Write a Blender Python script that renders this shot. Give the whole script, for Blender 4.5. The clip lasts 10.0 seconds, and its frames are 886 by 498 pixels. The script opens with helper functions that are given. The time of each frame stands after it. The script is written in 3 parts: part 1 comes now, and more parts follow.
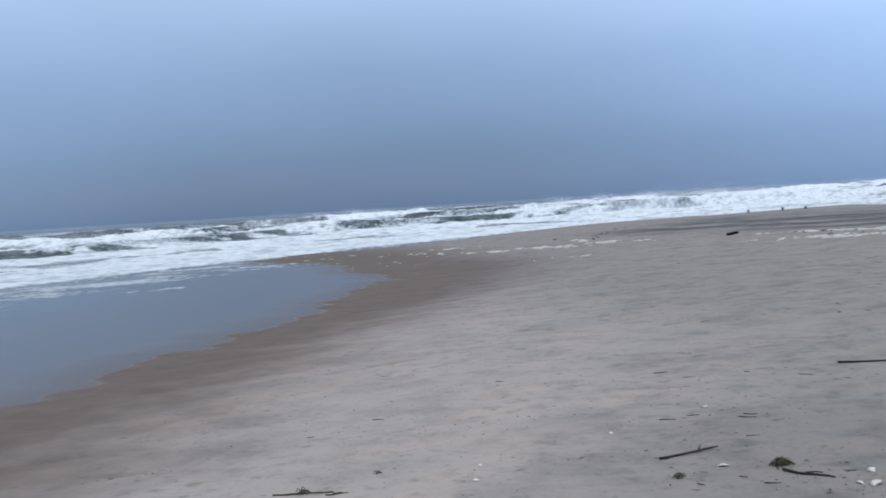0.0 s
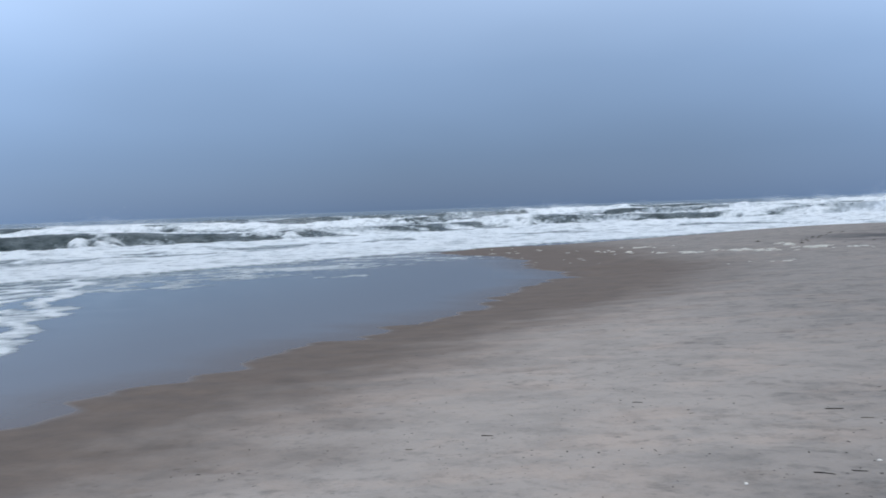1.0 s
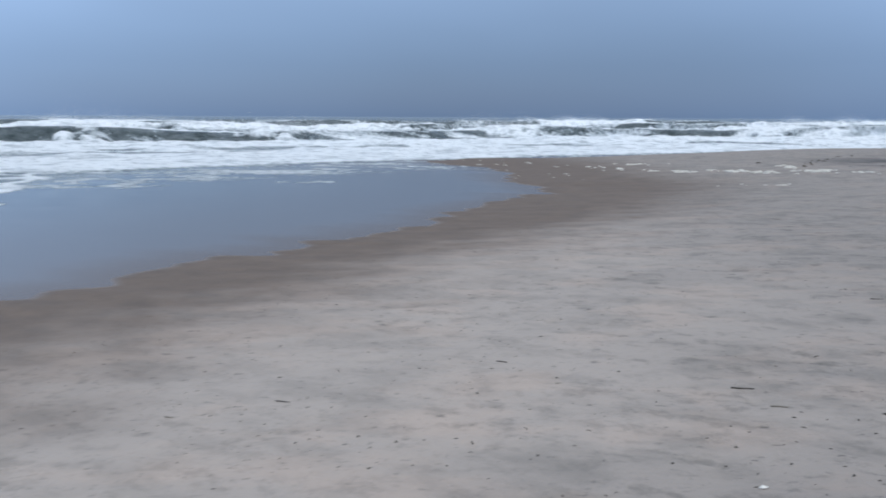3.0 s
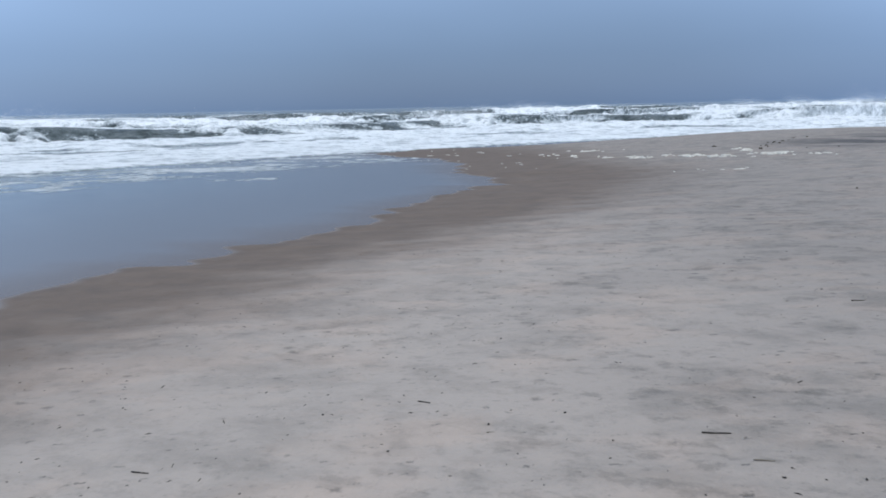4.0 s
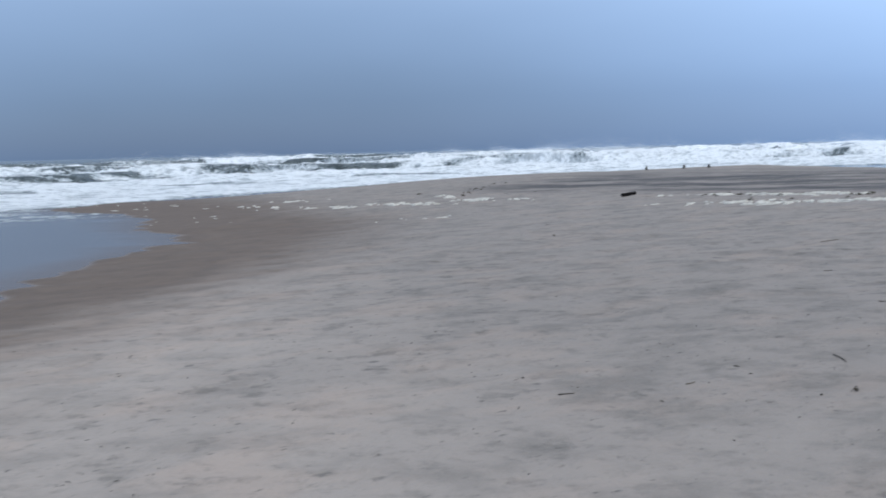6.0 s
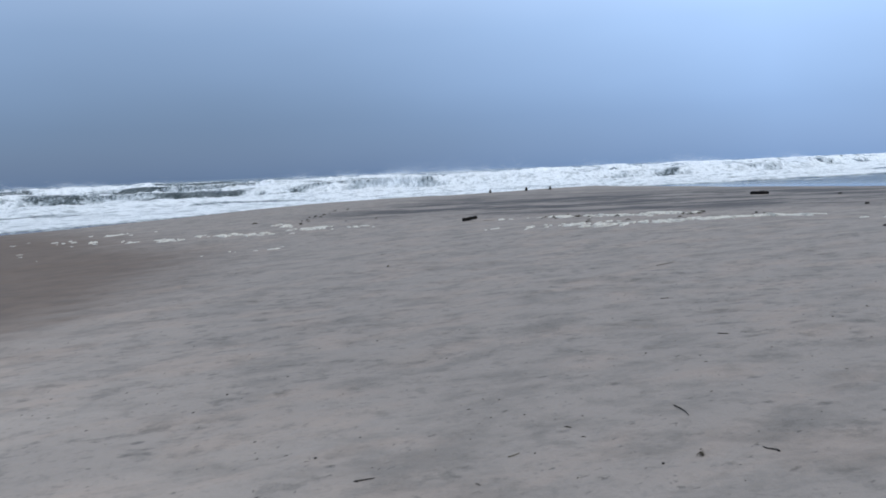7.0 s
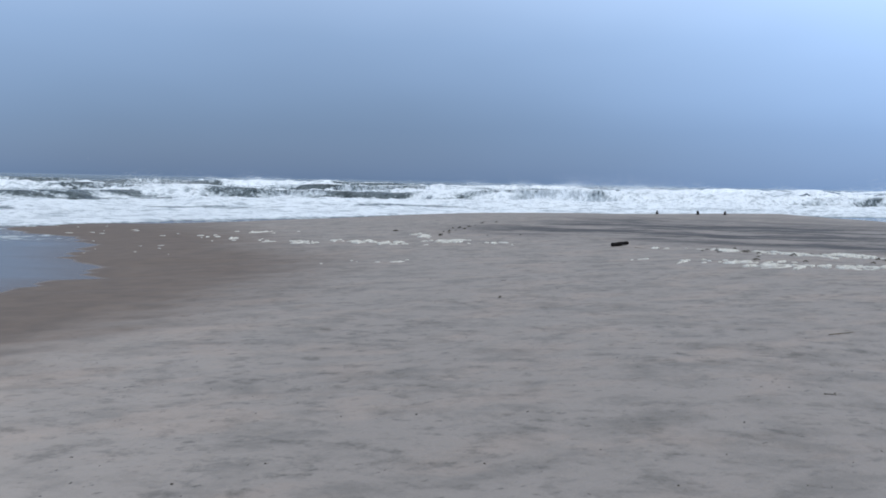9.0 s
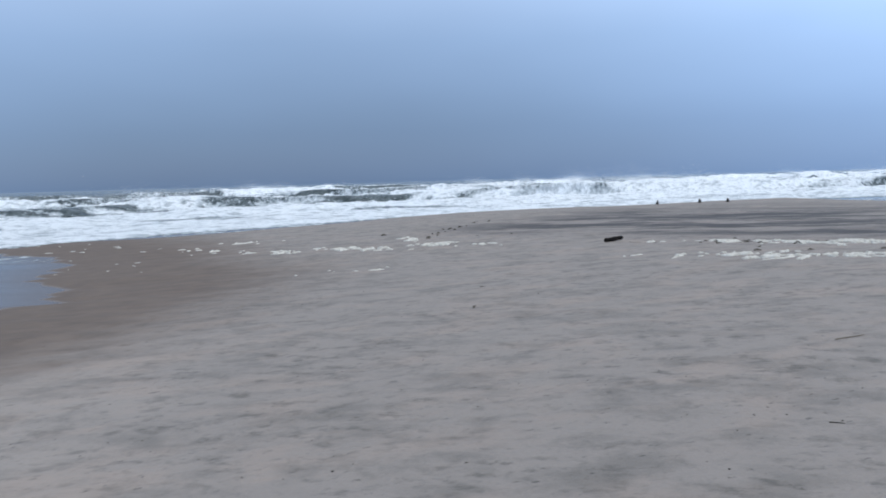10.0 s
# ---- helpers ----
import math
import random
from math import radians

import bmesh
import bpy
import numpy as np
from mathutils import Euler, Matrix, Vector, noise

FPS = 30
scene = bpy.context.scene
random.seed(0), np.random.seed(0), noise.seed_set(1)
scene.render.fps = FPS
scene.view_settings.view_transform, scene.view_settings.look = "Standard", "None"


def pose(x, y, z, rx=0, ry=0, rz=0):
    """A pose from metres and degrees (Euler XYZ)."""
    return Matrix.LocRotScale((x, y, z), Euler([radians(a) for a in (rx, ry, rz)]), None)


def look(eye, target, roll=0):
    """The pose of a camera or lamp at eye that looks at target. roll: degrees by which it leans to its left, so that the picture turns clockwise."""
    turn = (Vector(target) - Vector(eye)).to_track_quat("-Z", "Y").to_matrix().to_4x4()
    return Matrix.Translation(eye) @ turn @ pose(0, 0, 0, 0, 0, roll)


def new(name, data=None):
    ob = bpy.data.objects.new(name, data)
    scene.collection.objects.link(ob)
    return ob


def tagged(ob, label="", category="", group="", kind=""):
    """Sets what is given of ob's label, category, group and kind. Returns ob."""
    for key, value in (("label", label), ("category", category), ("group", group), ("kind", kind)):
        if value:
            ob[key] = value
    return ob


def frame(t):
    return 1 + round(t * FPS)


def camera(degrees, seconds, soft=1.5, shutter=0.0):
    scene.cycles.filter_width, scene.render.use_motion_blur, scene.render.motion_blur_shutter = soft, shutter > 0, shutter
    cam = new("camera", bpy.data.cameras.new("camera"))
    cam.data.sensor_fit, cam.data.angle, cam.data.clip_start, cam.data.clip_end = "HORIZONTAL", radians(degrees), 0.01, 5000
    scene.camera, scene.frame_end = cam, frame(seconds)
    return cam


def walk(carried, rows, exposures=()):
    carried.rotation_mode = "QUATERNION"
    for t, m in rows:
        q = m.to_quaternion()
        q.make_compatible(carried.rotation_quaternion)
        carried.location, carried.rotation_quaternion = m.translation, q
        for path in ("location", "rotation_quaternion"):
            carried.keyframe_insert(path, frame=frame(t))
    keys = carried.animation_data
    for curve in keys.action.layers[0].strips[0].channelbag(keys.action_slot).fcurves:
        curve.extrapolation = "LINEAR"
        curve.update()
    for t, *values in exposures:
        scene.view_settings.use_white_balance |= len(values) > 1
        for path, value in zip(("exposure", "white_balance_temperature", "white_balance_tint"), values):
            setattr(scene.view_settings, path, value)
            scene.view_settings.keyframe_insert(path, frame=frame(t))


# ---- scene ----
cam = camera(55.5, 10.0, 1.7, 0.3)
PATH = [
    (0, (-0.035, 0.078, 1.49), (-0.02, 2.075, 1.385), -3.5),
    (0.5, (0.309, 0.534, 1.468), (0.082, 2.519, 1.371), -2.9),
    (1, (0.596, 0.97, 1.44), (0.135, 2.914, 1.344), -2.0),
    (1.5, (0.966, 1.339, 1.469), (0.27, 3.209, 1.33), -1.4),
    (2, (1.199, 1.832, 1.44), (0.501, 3.695, 1.227), -1.0),
    (2.5, (1.435, 2.408, 1.4), (0.748, 4.266, 1.126), -1.3),
    (3, (1.53, 3.013, 1.329), (1.036, 4.926, 1.019), 0.3),
    (3.2, (1.557, 3.271, 1.328), (1.134, 5.199, 1.007), -0.2),
    (4.3, (1.583, 4.468, 1.268), (1.173, 6.397, 0.936), -1.4),
    (4.5, (1.617, 4.717, 1.243), (1.158, 6.637, 0.923), -2.7),
    (5, (1.692, 5.238, 1.245), (1.387, 7.196, 0.975), -3.0),
    (5.5, (1.892, 5.766, 1.226), (1.972, 7.749, 0.981), -2.4),
    (6, (2.102, 6.224, 1.236), (2.345, 8.196, 1.003), -1.4),
    (6.2, (2.186, 6.427, 1.23), (2.529, 8.384, 1.006), -0.6),
    (7.3, (2.85, 7.376, 1.231), (3.453, 9.274, 1.05), -2.8),
    (7.5, (2.948, 7.531, 1.245), (3.544, 9.431, 1.056), -2.5),
    (8, (3.298, 7.973, 1.296), (3.613, 9.941, 1.118), -1.9),
    (8.5, (3.573, 8.434, 1.306), (3.779, 10.416, 1.133), 0.7),
    (9, (3.891, 8.838, 1.313), (4.075, 10.823, 1.153), 1.2),
    (9.5, (4.215, 9.353, 1.315), (4.318, 11.345, 1.16), 0.6),
    (10, (4.523, 9.807, 1.333), (4.686, 11.794, 1.171), -1.6),
]
walk(cam, [(t, look(eye, target, roll)) for t, eye, target, roll in PATH],
     [(0.0, -0.10), (1.0, -0.14), (1.5, -0.08), (2.5, -0.04), (4.5, 0.04), (5.0, 0.06), (5.5, 0.01), (7.5, -0.15), (8.5, 0.02), (9.0, -0.05), (10.0, 0.0)])

# ---- world and light ----
world = bpy.data.worlds.new("overcast_sky")
world.use_nodes = True
scene.world = world


def overcast(w):
    nt = w.node_tree
    nt.nodes.clear()
    n, l = nt.nodes.new, nt.links.new
    out, bg, co = n("ShaderNodeOutputWorld"), n("ShaderNodeBackground"), n("ShaderNodeTexCoord")
    sep, ramp = n("ShaderNodeSeparateXYZ"), n("ShaderNodeValToRGB")
    l(co.outputs["Generated"], sep.inputs[0])
    l(sep.outputs["Z"], ramp.inputs[0])
    stops = [(0.0, SKY_LOW), (0.06, SKY_LOW2), (0.16, SKY_MID), (0.30, SKY_HIGH), (0.62, SKY_UP), (1.0, SKY_TOP)]
    el = ramp.color_ramp.elements
    el[0].position, el[0].color = stops[0][0], (*stops[0][1], 1)
    el[1].position, el[1].color = stops[-1][0], (*stops[-1][1], 1)
    for p, c in stops[1:-1]:
        e = el.new(p)
        e.color = (*c, 1)
    # the cloud deck is thickest out over the water and thins to both sides
    dot = n("ShaderNodeVectorMath")
    dot.operation = "DOT_PRODUCT"
    dot.inputs[1].default_value = (-0.174, 0.985, 0.0)
    l(co.outputs["Generated"], dot.inputs[0])
    rng = n("ShaderNodeMapRange")
    rng.inputs["From Min"].default_value, rng.inputs["From Max"].default_value = 1.0, 0.66
    rng.inputs["To Min"].default_value, rng.inputs["To Max"].default_value = SKY_SIDE
    l(dot.outputs["Value"], rng.inputs["Value"])
    cloud, mp = n("ShaderNodeTexNoise"), n("ShaderNodeMapping")
    mp.inputs["Scale"].default_value = (1.6, 1.6, 4.5)
    cloud.inputs["Scale"].default_value, cloud.inputs["Detail"].default_value = 1.3, 3.0
    cloud.inputs["Roughness"].default_value = 0.45
    l(co.outputs["Generated"], mp.inputs[0])
    l(mp.outputs[0], cloud.inputs["Vector"])
    cr = n("ShaderNodeMapRange")
    cr.inputs["From Min"].default_value, cr.inputs["From Max"].default_value = 0.3, 0.7
    cr.inputs["To Min"].default_value, cr.inputs["To Max"].default_value = 0.93, 1.07
    l(cloud.outputs["Fac"], cr.inputs["Value"])
    mul = n("ShaderNodeMath")
    mul.operation = "MULTIPLY"
    l(rng.outputs[0], mul.inputs[0])
    l(cr.outputs[0], mul.inputs[1])
    sc = n("ShaderNodeVectorMath")
    sc.operation = "SCALE"
    l(ramp.outputs[0], sc.inputs[0])
    l(mul.outputs[0], sc.inputs["Scale"])
    sky = n("ShaderNodeTexSky")
    sky.sky_type, sky.sun_disc = "NISHITA", False
    sky.sun_elevation, sky.sun_rotation = radians(43), radians(120)
    dim = n("ShaderNodeVectorMath")
    dim.operation = "SCALE"
    dim.inputs["Scale"].default_value = 0.012
    l(sky.outputs[0], dim.inputs[0])
    add = n("ShaderNodeVectorMath")
    l(sc.outputs[0], add.inputs[0])
    l(dim.outputs[0], add.inputs[1])
    l(add.outputs[0], bg.inputs["Color"])
    bg.inputs["Strength"].default_value = SKY_STRENGTH
    l(bg.outputs[0], out.inputs[0])


SKY_LOW, SKY_LOW2, SKY_MID = (0.111, 0.186, 0.332), (0.141, 0.227, 0.394), (0.238, 0.355, 0.565)
SKY_HIGH, SKY_UP, SKY_TOP = (0.452, 0.605, 0.87), (0.42, 0.49, 0.585), (0.54, 0.575, 0.605)
SKY_SIDE, SKY_STRENGTH = (1.0, 2.05), 1.0
overcast(world)

sun_data = bpy.data.lights.new("sun", "SUN")
sun_data.energy, sun_data.angle, sun_data.color = 1.3, radians(55), (1.0, 0.96, 0.9)
sun = new("sun", sun_data)
sun.matrix_world = look((24, -14, 26), (0, 0, 0))


# ---- materials ----
def material(name, rough=0.8):
    m = bpy.data.materials.new(name)
    m.use_nodes = True
    nt = m.node_tree
    b = nt.nodes["Principled BSDF"]
    b.inputs["Roughness"].default_value = rough
    return m, nt, b


def node(nt, kind, **values):
    k = nt.nodes.new("ShaderNode" + kind)
    for key, v in values.items():
        k.inputs[key.replace("_", " ")].default_value = v
    return k


def noise_of(nt, vec, scale, detail=3.0, rough=0.55):
    k = node(nt, "TexNoise", Scale=scale, Detail=detail, Roughness=rough)
    nt.links.new(vec, k.inputs["Vector"])
    return k.outputs["Fac"]


def ranged(nt, value, a, b, c=0.0, d=1.0, smooth=False):
    k = node(nt, "MapRange", From_Min=a, From_Max=b, To_Min=c, To_Max=d)
    if smooth:
        k.interpolation_type = "SMOOTHSTEP"
    nt.links.new(value, k.inputs["Value"])
    return k.outputs[0]


def mixed(nt, fac, a, b, blend="MIX"):
    k = nt.nodes.new("ShaderNodeMix")
    k.data_type, k.blend_type = "RGBA", blend
    for sock, v in ((k.inputs[0], fac), (k.inputs[6], a), (k.inputs[7], b)):
        if isinstance(v, (int, float)):
            sock.default_value = v
        elif isinstance(v, tuple):
            sock.default_value = (*v, 1)
        else:
            nt.links.new(v, sock)
    return k.outputs[2]


def calc(nt, op, a, b):
    k = nt.nodes.new("ShaderNodeMath")
    k.operation = op
    for sock, v in ((k.inputs[0], a), (k.inputs[1], b)):
        if isinstance(v, (int, float)):
            sock.default_value = v
        else:
            nt.links.new(v, sock)
    return k.outputs[0]


def stretched(nt, vec, scale, turn=0.0):
    """Coordinates turned to the left by turn degrees, and then scaled along their own axes."""
    k = node(nt, "Mapping", Scale=tuple(1 / max(v, 1e-3) for v in scale), Rotation=(0, 0, radians(turn)))
    k.vector_type = "TEXTURE"
    nt.links.new(vec, k.inputs["Vector"])
    return k.outputs[0]


def bumped(nt, b, height, strength, distance):
    k = node(nt, "Bump", Strength=strength, Distance=distance)
    nt.links.new(height, k.inputs["Height"])
    nt.links.new(k.outputs[0], b.inputs["Normal"])
    return k


POOL = -0.69     # level that the wash stands at


def sand_material():
    m, nt, b = material("beach_sand", 0.9)
    l = nt.links.new
    pos = nt.nodes.new("ShaderNodeNewGeometry").outputs["Position"]
    sep = nt.nodes.new("ShaderNodeSeparateXYZ")
    l(pos, sep.inputs[0])
    z = sep.outputs["Z"]
    # drifts of sand, darker towards the right and around one near spot
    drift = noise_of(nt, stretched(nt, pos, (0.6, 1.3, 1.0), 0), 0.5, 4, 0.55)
    streak = noise_of(nt, stretched(nt, pos, (1.0, 1.5, 1.0), -14), 1.6, 6, 0.66)
    dash = noise_of(nt, stretched(nt, pos, (1.0, 1.35, 1.0), -20), 4.4, 6, 0.68)
    grain = noise_of(nt, pos, 260, 2, 0.6)
    mottled = noise_of(nt, pos, 16.0, 4, 0.65)
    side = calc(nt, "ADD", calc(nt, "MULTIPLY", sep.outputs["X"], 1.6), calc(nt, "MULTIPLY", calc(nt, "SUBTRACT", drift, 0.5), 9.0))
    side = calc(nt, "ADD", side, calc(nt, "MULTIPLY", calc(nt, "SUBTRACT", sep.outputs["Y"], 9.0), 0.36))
    near = nt.nodes.new("ShaderNodeVectorMath")
    near.operation = "DISTANCE"
    l(pos, near.inputs[0])
    near.inputs[1].default_value = (3.6, 4.6, 0.0)
    near_patch = calc(nt, "ADD", near.outputs["Value"], calc(nt, "MULTIPLY", calc(nt, "SUBTRACT", drift, 0.5), 3.0))
    darkened = calc(nt, "MAXIMUM", ranged(nt, side, -0.6, 9.5, 0.0, 0.82, True), ranged(nt, near_patch, 4.2, 1.4, 0.0, 0.95, True))
    col = mixed(nt, darkened, (0.318, 0.277, 0.248), (0.186, 0.165, 0.152))
    col = mixed(nt, ranged(nt, noise_of(nt, stretched(nt, pos, (0.8, 1.3, 1.0), 6), 1.1, 4, 0.6), 0.46, 0.66, 0, 0.8, True), col, (1.15, 1.08, 1.035), "MULTIPLY")
    much = ranged(nt, darkened, 0, 0.8, 0.6, 1.0)
    col = mixed(nt, calc(nt, "MULTIPLY", much, ranged(nt, streak, 0.44, 0.68, 0, 0.9, True)), col, (0.64, 0.655, 0.66), "MULTIPLY")
    # dashes: hollows shaded by colour, as their relief alone shades too little
    gate = calc(nt, "MULTIPLY", much, ranged(nt, drift, 0.36, 0.58, 0.45, 1.0, True))
    col = mixed(nt, calc(nt, "MULTIPLY", gate, ranged(nt, dash, 0.50, 0.68, 0, 0.8, True)), col, (0.40, 0.415, 0.415), "MULTIPLY")
    col = mixed(nt, ranged(nt, mottled, 0.56, 0.74, 0, 0.5, True), col, (0.66, 0.67, 0.68), "MULTIPLY")
    # pocks and pits: shade inside small dimples, painted into the sand colour
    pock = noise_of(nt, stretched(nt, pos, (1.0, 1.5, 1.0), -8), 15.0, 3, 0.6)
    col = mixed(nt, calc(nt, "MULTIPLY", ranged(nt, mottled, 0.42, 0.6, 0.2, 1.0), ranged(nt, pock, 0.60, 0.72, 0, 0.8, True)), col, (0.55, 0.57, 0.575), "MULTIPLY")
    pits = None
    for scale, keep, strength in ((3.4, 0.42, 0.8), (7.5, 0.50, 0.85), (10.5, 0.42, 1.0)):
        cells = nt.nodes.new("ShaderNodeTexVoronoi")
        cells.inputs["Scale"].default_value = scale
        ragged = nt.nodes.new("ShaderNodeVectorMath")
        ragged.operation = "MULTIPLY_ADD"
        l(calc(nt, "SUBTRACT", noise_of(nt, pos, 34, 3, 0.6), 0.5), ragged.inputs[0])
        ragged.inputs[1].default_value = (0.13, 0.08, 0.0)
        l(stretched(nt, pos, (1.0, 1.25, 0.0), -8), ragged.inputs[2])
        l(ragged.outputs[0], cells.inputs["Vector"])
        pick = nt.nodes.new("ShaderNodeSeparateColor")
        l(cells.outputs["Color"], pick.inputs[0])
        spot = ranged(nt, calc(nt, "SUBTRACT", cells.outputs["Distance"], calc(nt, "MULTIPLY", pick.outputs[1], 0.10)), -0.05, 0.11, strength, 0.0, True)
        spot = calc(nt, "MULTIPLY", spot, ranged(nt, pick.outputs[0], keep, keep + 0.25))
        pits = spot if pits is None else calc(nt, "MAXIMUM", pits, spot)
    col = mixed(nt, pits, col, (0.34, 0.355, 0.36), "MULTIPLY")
    col = mixed(nt, ranged(nt, grain, 0.35, 0.65, 0.0, 0.22), col, (0.34, 0.31, 0.28))
    # dark heavy-mineral sand laid out in streaks on the far berm
    att = nt.nodes.new("ShaderNodeAttribute")
    att.attribute_name = "mineral"
    lay = noise_of(nt, stretched(nt, pos, (0.30, 1.4, 1.0), -38), 0.55, 5, 0.62)
    thin = noise_of(nt, stretched(nt, pos, (0.30, 1.5, 1.0), -34), 1.2, 5, 0.62)
    dark = calc(nt, "MAXIMUM", ranged(nt, lay, 0.46, 0.55, 0.12, 0.95, True), ranged(nt, thin, 0.50, 0.58, 0.0, 0.9, True))
    dark = calc(nt, "MULTIPLY", dark, ranged(nt, noise_of(nt, stretched(nt, pos, (0.45, 1.0, 1.0), -40), 1.3, 4, 0.6), 0.32, 0.50, 0.35, 1.0, True))
    dark = calc(nt, "MULTIPLY", att.outputs["Fac"], dark)
    col = mixed(nt, dark, col, (0.046, 0.043, 0.045))
    # sand wetted by the run-up: brown, darker and smoother
    wob = calc(nt, "MULTIPLY", calc(nt, "SUBTRACT", noise_of(nt, stretched(nt, pos, (0.7, 1.3, 0.0), 10), 0.9, 5, 0.6), 0.5), 0.14)
    level = calc(nt, "SUBTRACT", calc(nt, "ADD", z, wob), ranged(nt, sep.outputs["Y"], 14.0, 25.0, 0.0, 0.075, True))
    wet = ranged(nt, level, POOL + 0.28, POOL + 0.07, 0, 1, True)
    wetcol = mixed(nt, ranged(nt, streak, 0.34, 0.66), (0.130, 0.098, 0.078), (0.094, 0.073, 0.060))
    col = mixed(nt, wet, col, wetcol)
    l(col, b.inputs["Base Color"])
    soaked = ranged(nt, z, POOL + 0.014, POOL - 0.004, 0, 1, True)
    l(ranged(nt, soaked, 0, 1, 0.8, 0.24), b.inputs["Roughness"])
    l(ranged(nt, soaked, 0, 1, 0.22, 0.13), b.inputs["Specular IOR Level"])
    h = calc(nt, "ADD", calc(nt, "MULTIPLY", grain, 0.25), noise_of(nt, pos, 28, 4, 0.6))
    h = calc(nt, "MULTIPLY", h, ranged(nt, calc(nt, "MAXIMUM", calc(nt, "MULTIPLY", wet, 0.9), soaked), 0, 1, 1, 0.0))
    # the painted pits and dashes are also pressed in a little
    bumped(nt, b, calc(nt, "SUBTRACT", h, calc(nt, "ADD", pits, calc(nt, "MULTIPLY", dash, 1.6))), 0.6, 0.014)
    return m


def sea_material():
    m, nt, b = material("sea_water_and_foam", 0.2)
    l = nt.links.new
    out = nt.nodes["Material Output"]
    pos = nt.nodes.new("ShaderNodeNewGeometry").outputs["Position"]
    fa, da = nt.nodes.new("ShaderNodeAttribute"), nt.nodes.new("ShaderNodeAttribute")
    fa.attribute_name, da.attribute_name = "foam", "depth"
    # water
    deep = ranged(nt, da.outputs["Fac"], 0.1, 0.9, smooth=True)
    shallow = ranged(nt, da.outputs["Fac"], 0.0, 0.12, smooth=True)
    col = mixed(nt, deep, mixed(nt, shallow, (0.094, 0.074, 0.063), (0.088, 0.075, 0.068)), mixed(nt, ranged(nt, noise_of(nt, stretched(nt, pos, (0.55, 1.2, 0.8), 40), 1.4, 6, 0.7), 0.36, 0.64), (0.022, 0.038, 0.042), (0.165, 0.195, 0.205)))
    l(col, b.inputs["Base Color"])
    b.inputs["IOR"].default_value = 1.33
    l(ranged(nt, da.outputs["Fac"], 0.0, 0.10, 0.24, 0.13, True), b.inputs["Roughness"])
    l(calc(nt, "ADD", ranged(nt, da.outputs["Fac"], 0.0, 0.10, 0.13, 0.22, True), ranged(nt, deep, 0, 1, 0.0, 0.2)), b.inputs["Specular IOR Level"])
    rip = calc(nt, "ADD", noise_of(nt, stretched(nt, pos, (1, 1, 1)), 2.2, 4, 0.6), noise_of(nt, pos, 9.0, 3, 0.6))
    rip = calc(nt, "ADD", rip, calc(nt, "MULTIPLY", noise_of(nt, stretched(nt, pos, (0.6, 1.2, 1.0), 40), 0.6, 4, 0.6), 2.0))
    rip = calc(nt, "MULTIPLY", rip, ranged(nt, da.outputs["Fac"], 0.7, 1.5, 0.004, 1.0))
    bumped(nt, b, rip, 1.0, 0.28)
    # foam
    fb = nt.nodes.new("ShaderNodeBsdfPrincipled")
    lace = noise_of(nt, stretched(nt, pos, (0.9, 1.15, 0.5), 40), 2.8, 6, 0.70)
    big = noise_of(nt, stretched(nt, pos, (0.5, 1.7, 1.0), 40), 0.6, 5, 0.62)
    thr = calc(nt, "ADD", ranged(nt, lace, 0.28, 0.72, 0.0, 0.66), calc(nt, "MULTIPLY", big, 0.34))
    bubbles = noise_of(nt, pos, 10.0, 3, 0.6)
    thr = calc(nt, "ADD", thr, calc(nt, "MULTIPLY", calc(nt, "SUBTRACT", bubbles, 0.5), 0.35))
    k = calc(nt, "SUBTRACT", calc(nt, "MULTIPLY", fa.outputs["Fac"], 1.10), thr)
    fac = ranged(nt, k, -0.17, 0.11, smooth=True)
    # thin foam is greyer than thick froth
    froth = ranged(nt, k, -0.06, 0.46, 0.0, 1.0)
    fcol = mixed(nt, froth, (0.26, 0.31, 0.34), (0.93, 0.97, 1.0))
    # blue-grey patches put shading into the froth colour, which the soft light leaves flat
    fine = noise_of(nt, stretched(nt, pos, (0.45, 0.8, 0.5), 40), 1.5, 6, 0.70)
    fcol = mixed(nt, ranged(nt, fine, 0.48, 0.66, 0, 0.75, True), fcol, (0.36, 0.41, 0.44))
    fcol = mixed(nt, ranged(nt, lace, 0.50, 0.68, 0, 0.55, True), fcol, (0.34, 0.40, 0.44))
    l(fcol, fb.inputs["Base Color"])
    fb.inputs["Roughness"].default_value = 0.8
    bumped(nt, fb, calc(nt, "ADD", lace, big), 1.0, 0.5)
    mix = nt.nodes.new("ShaderNodeMixShader")
    l(fac, mix.inputs[0])
    l(b.outputs[0], mix.inputs[1])
    l(fb.outputs[0], mix.inputs[2])
    l(mix.outputs[0], out.inputs["Surface"])
    return m


def plain(name, a, b2, scale, rough=0.85, bump=0.5, distance=0.01, detail=4, gloss=0.3):
    m, nt, b = material(name, rough)
    pos = nt.nodes.new("ShaderNodeTexCoord").outputs["Object"]
    f = noise_of(nt, pos, scale, detail, 0.6)
    nt.links.new(mixed(nt, ranged(nt, f, 0.3, 0.7), a, b2), b.inputs["Base Color"])
    b.inputs["Specular IOR Level"].default_value = gloss
    bumped(nt, b, f, bump, distance)
    return m


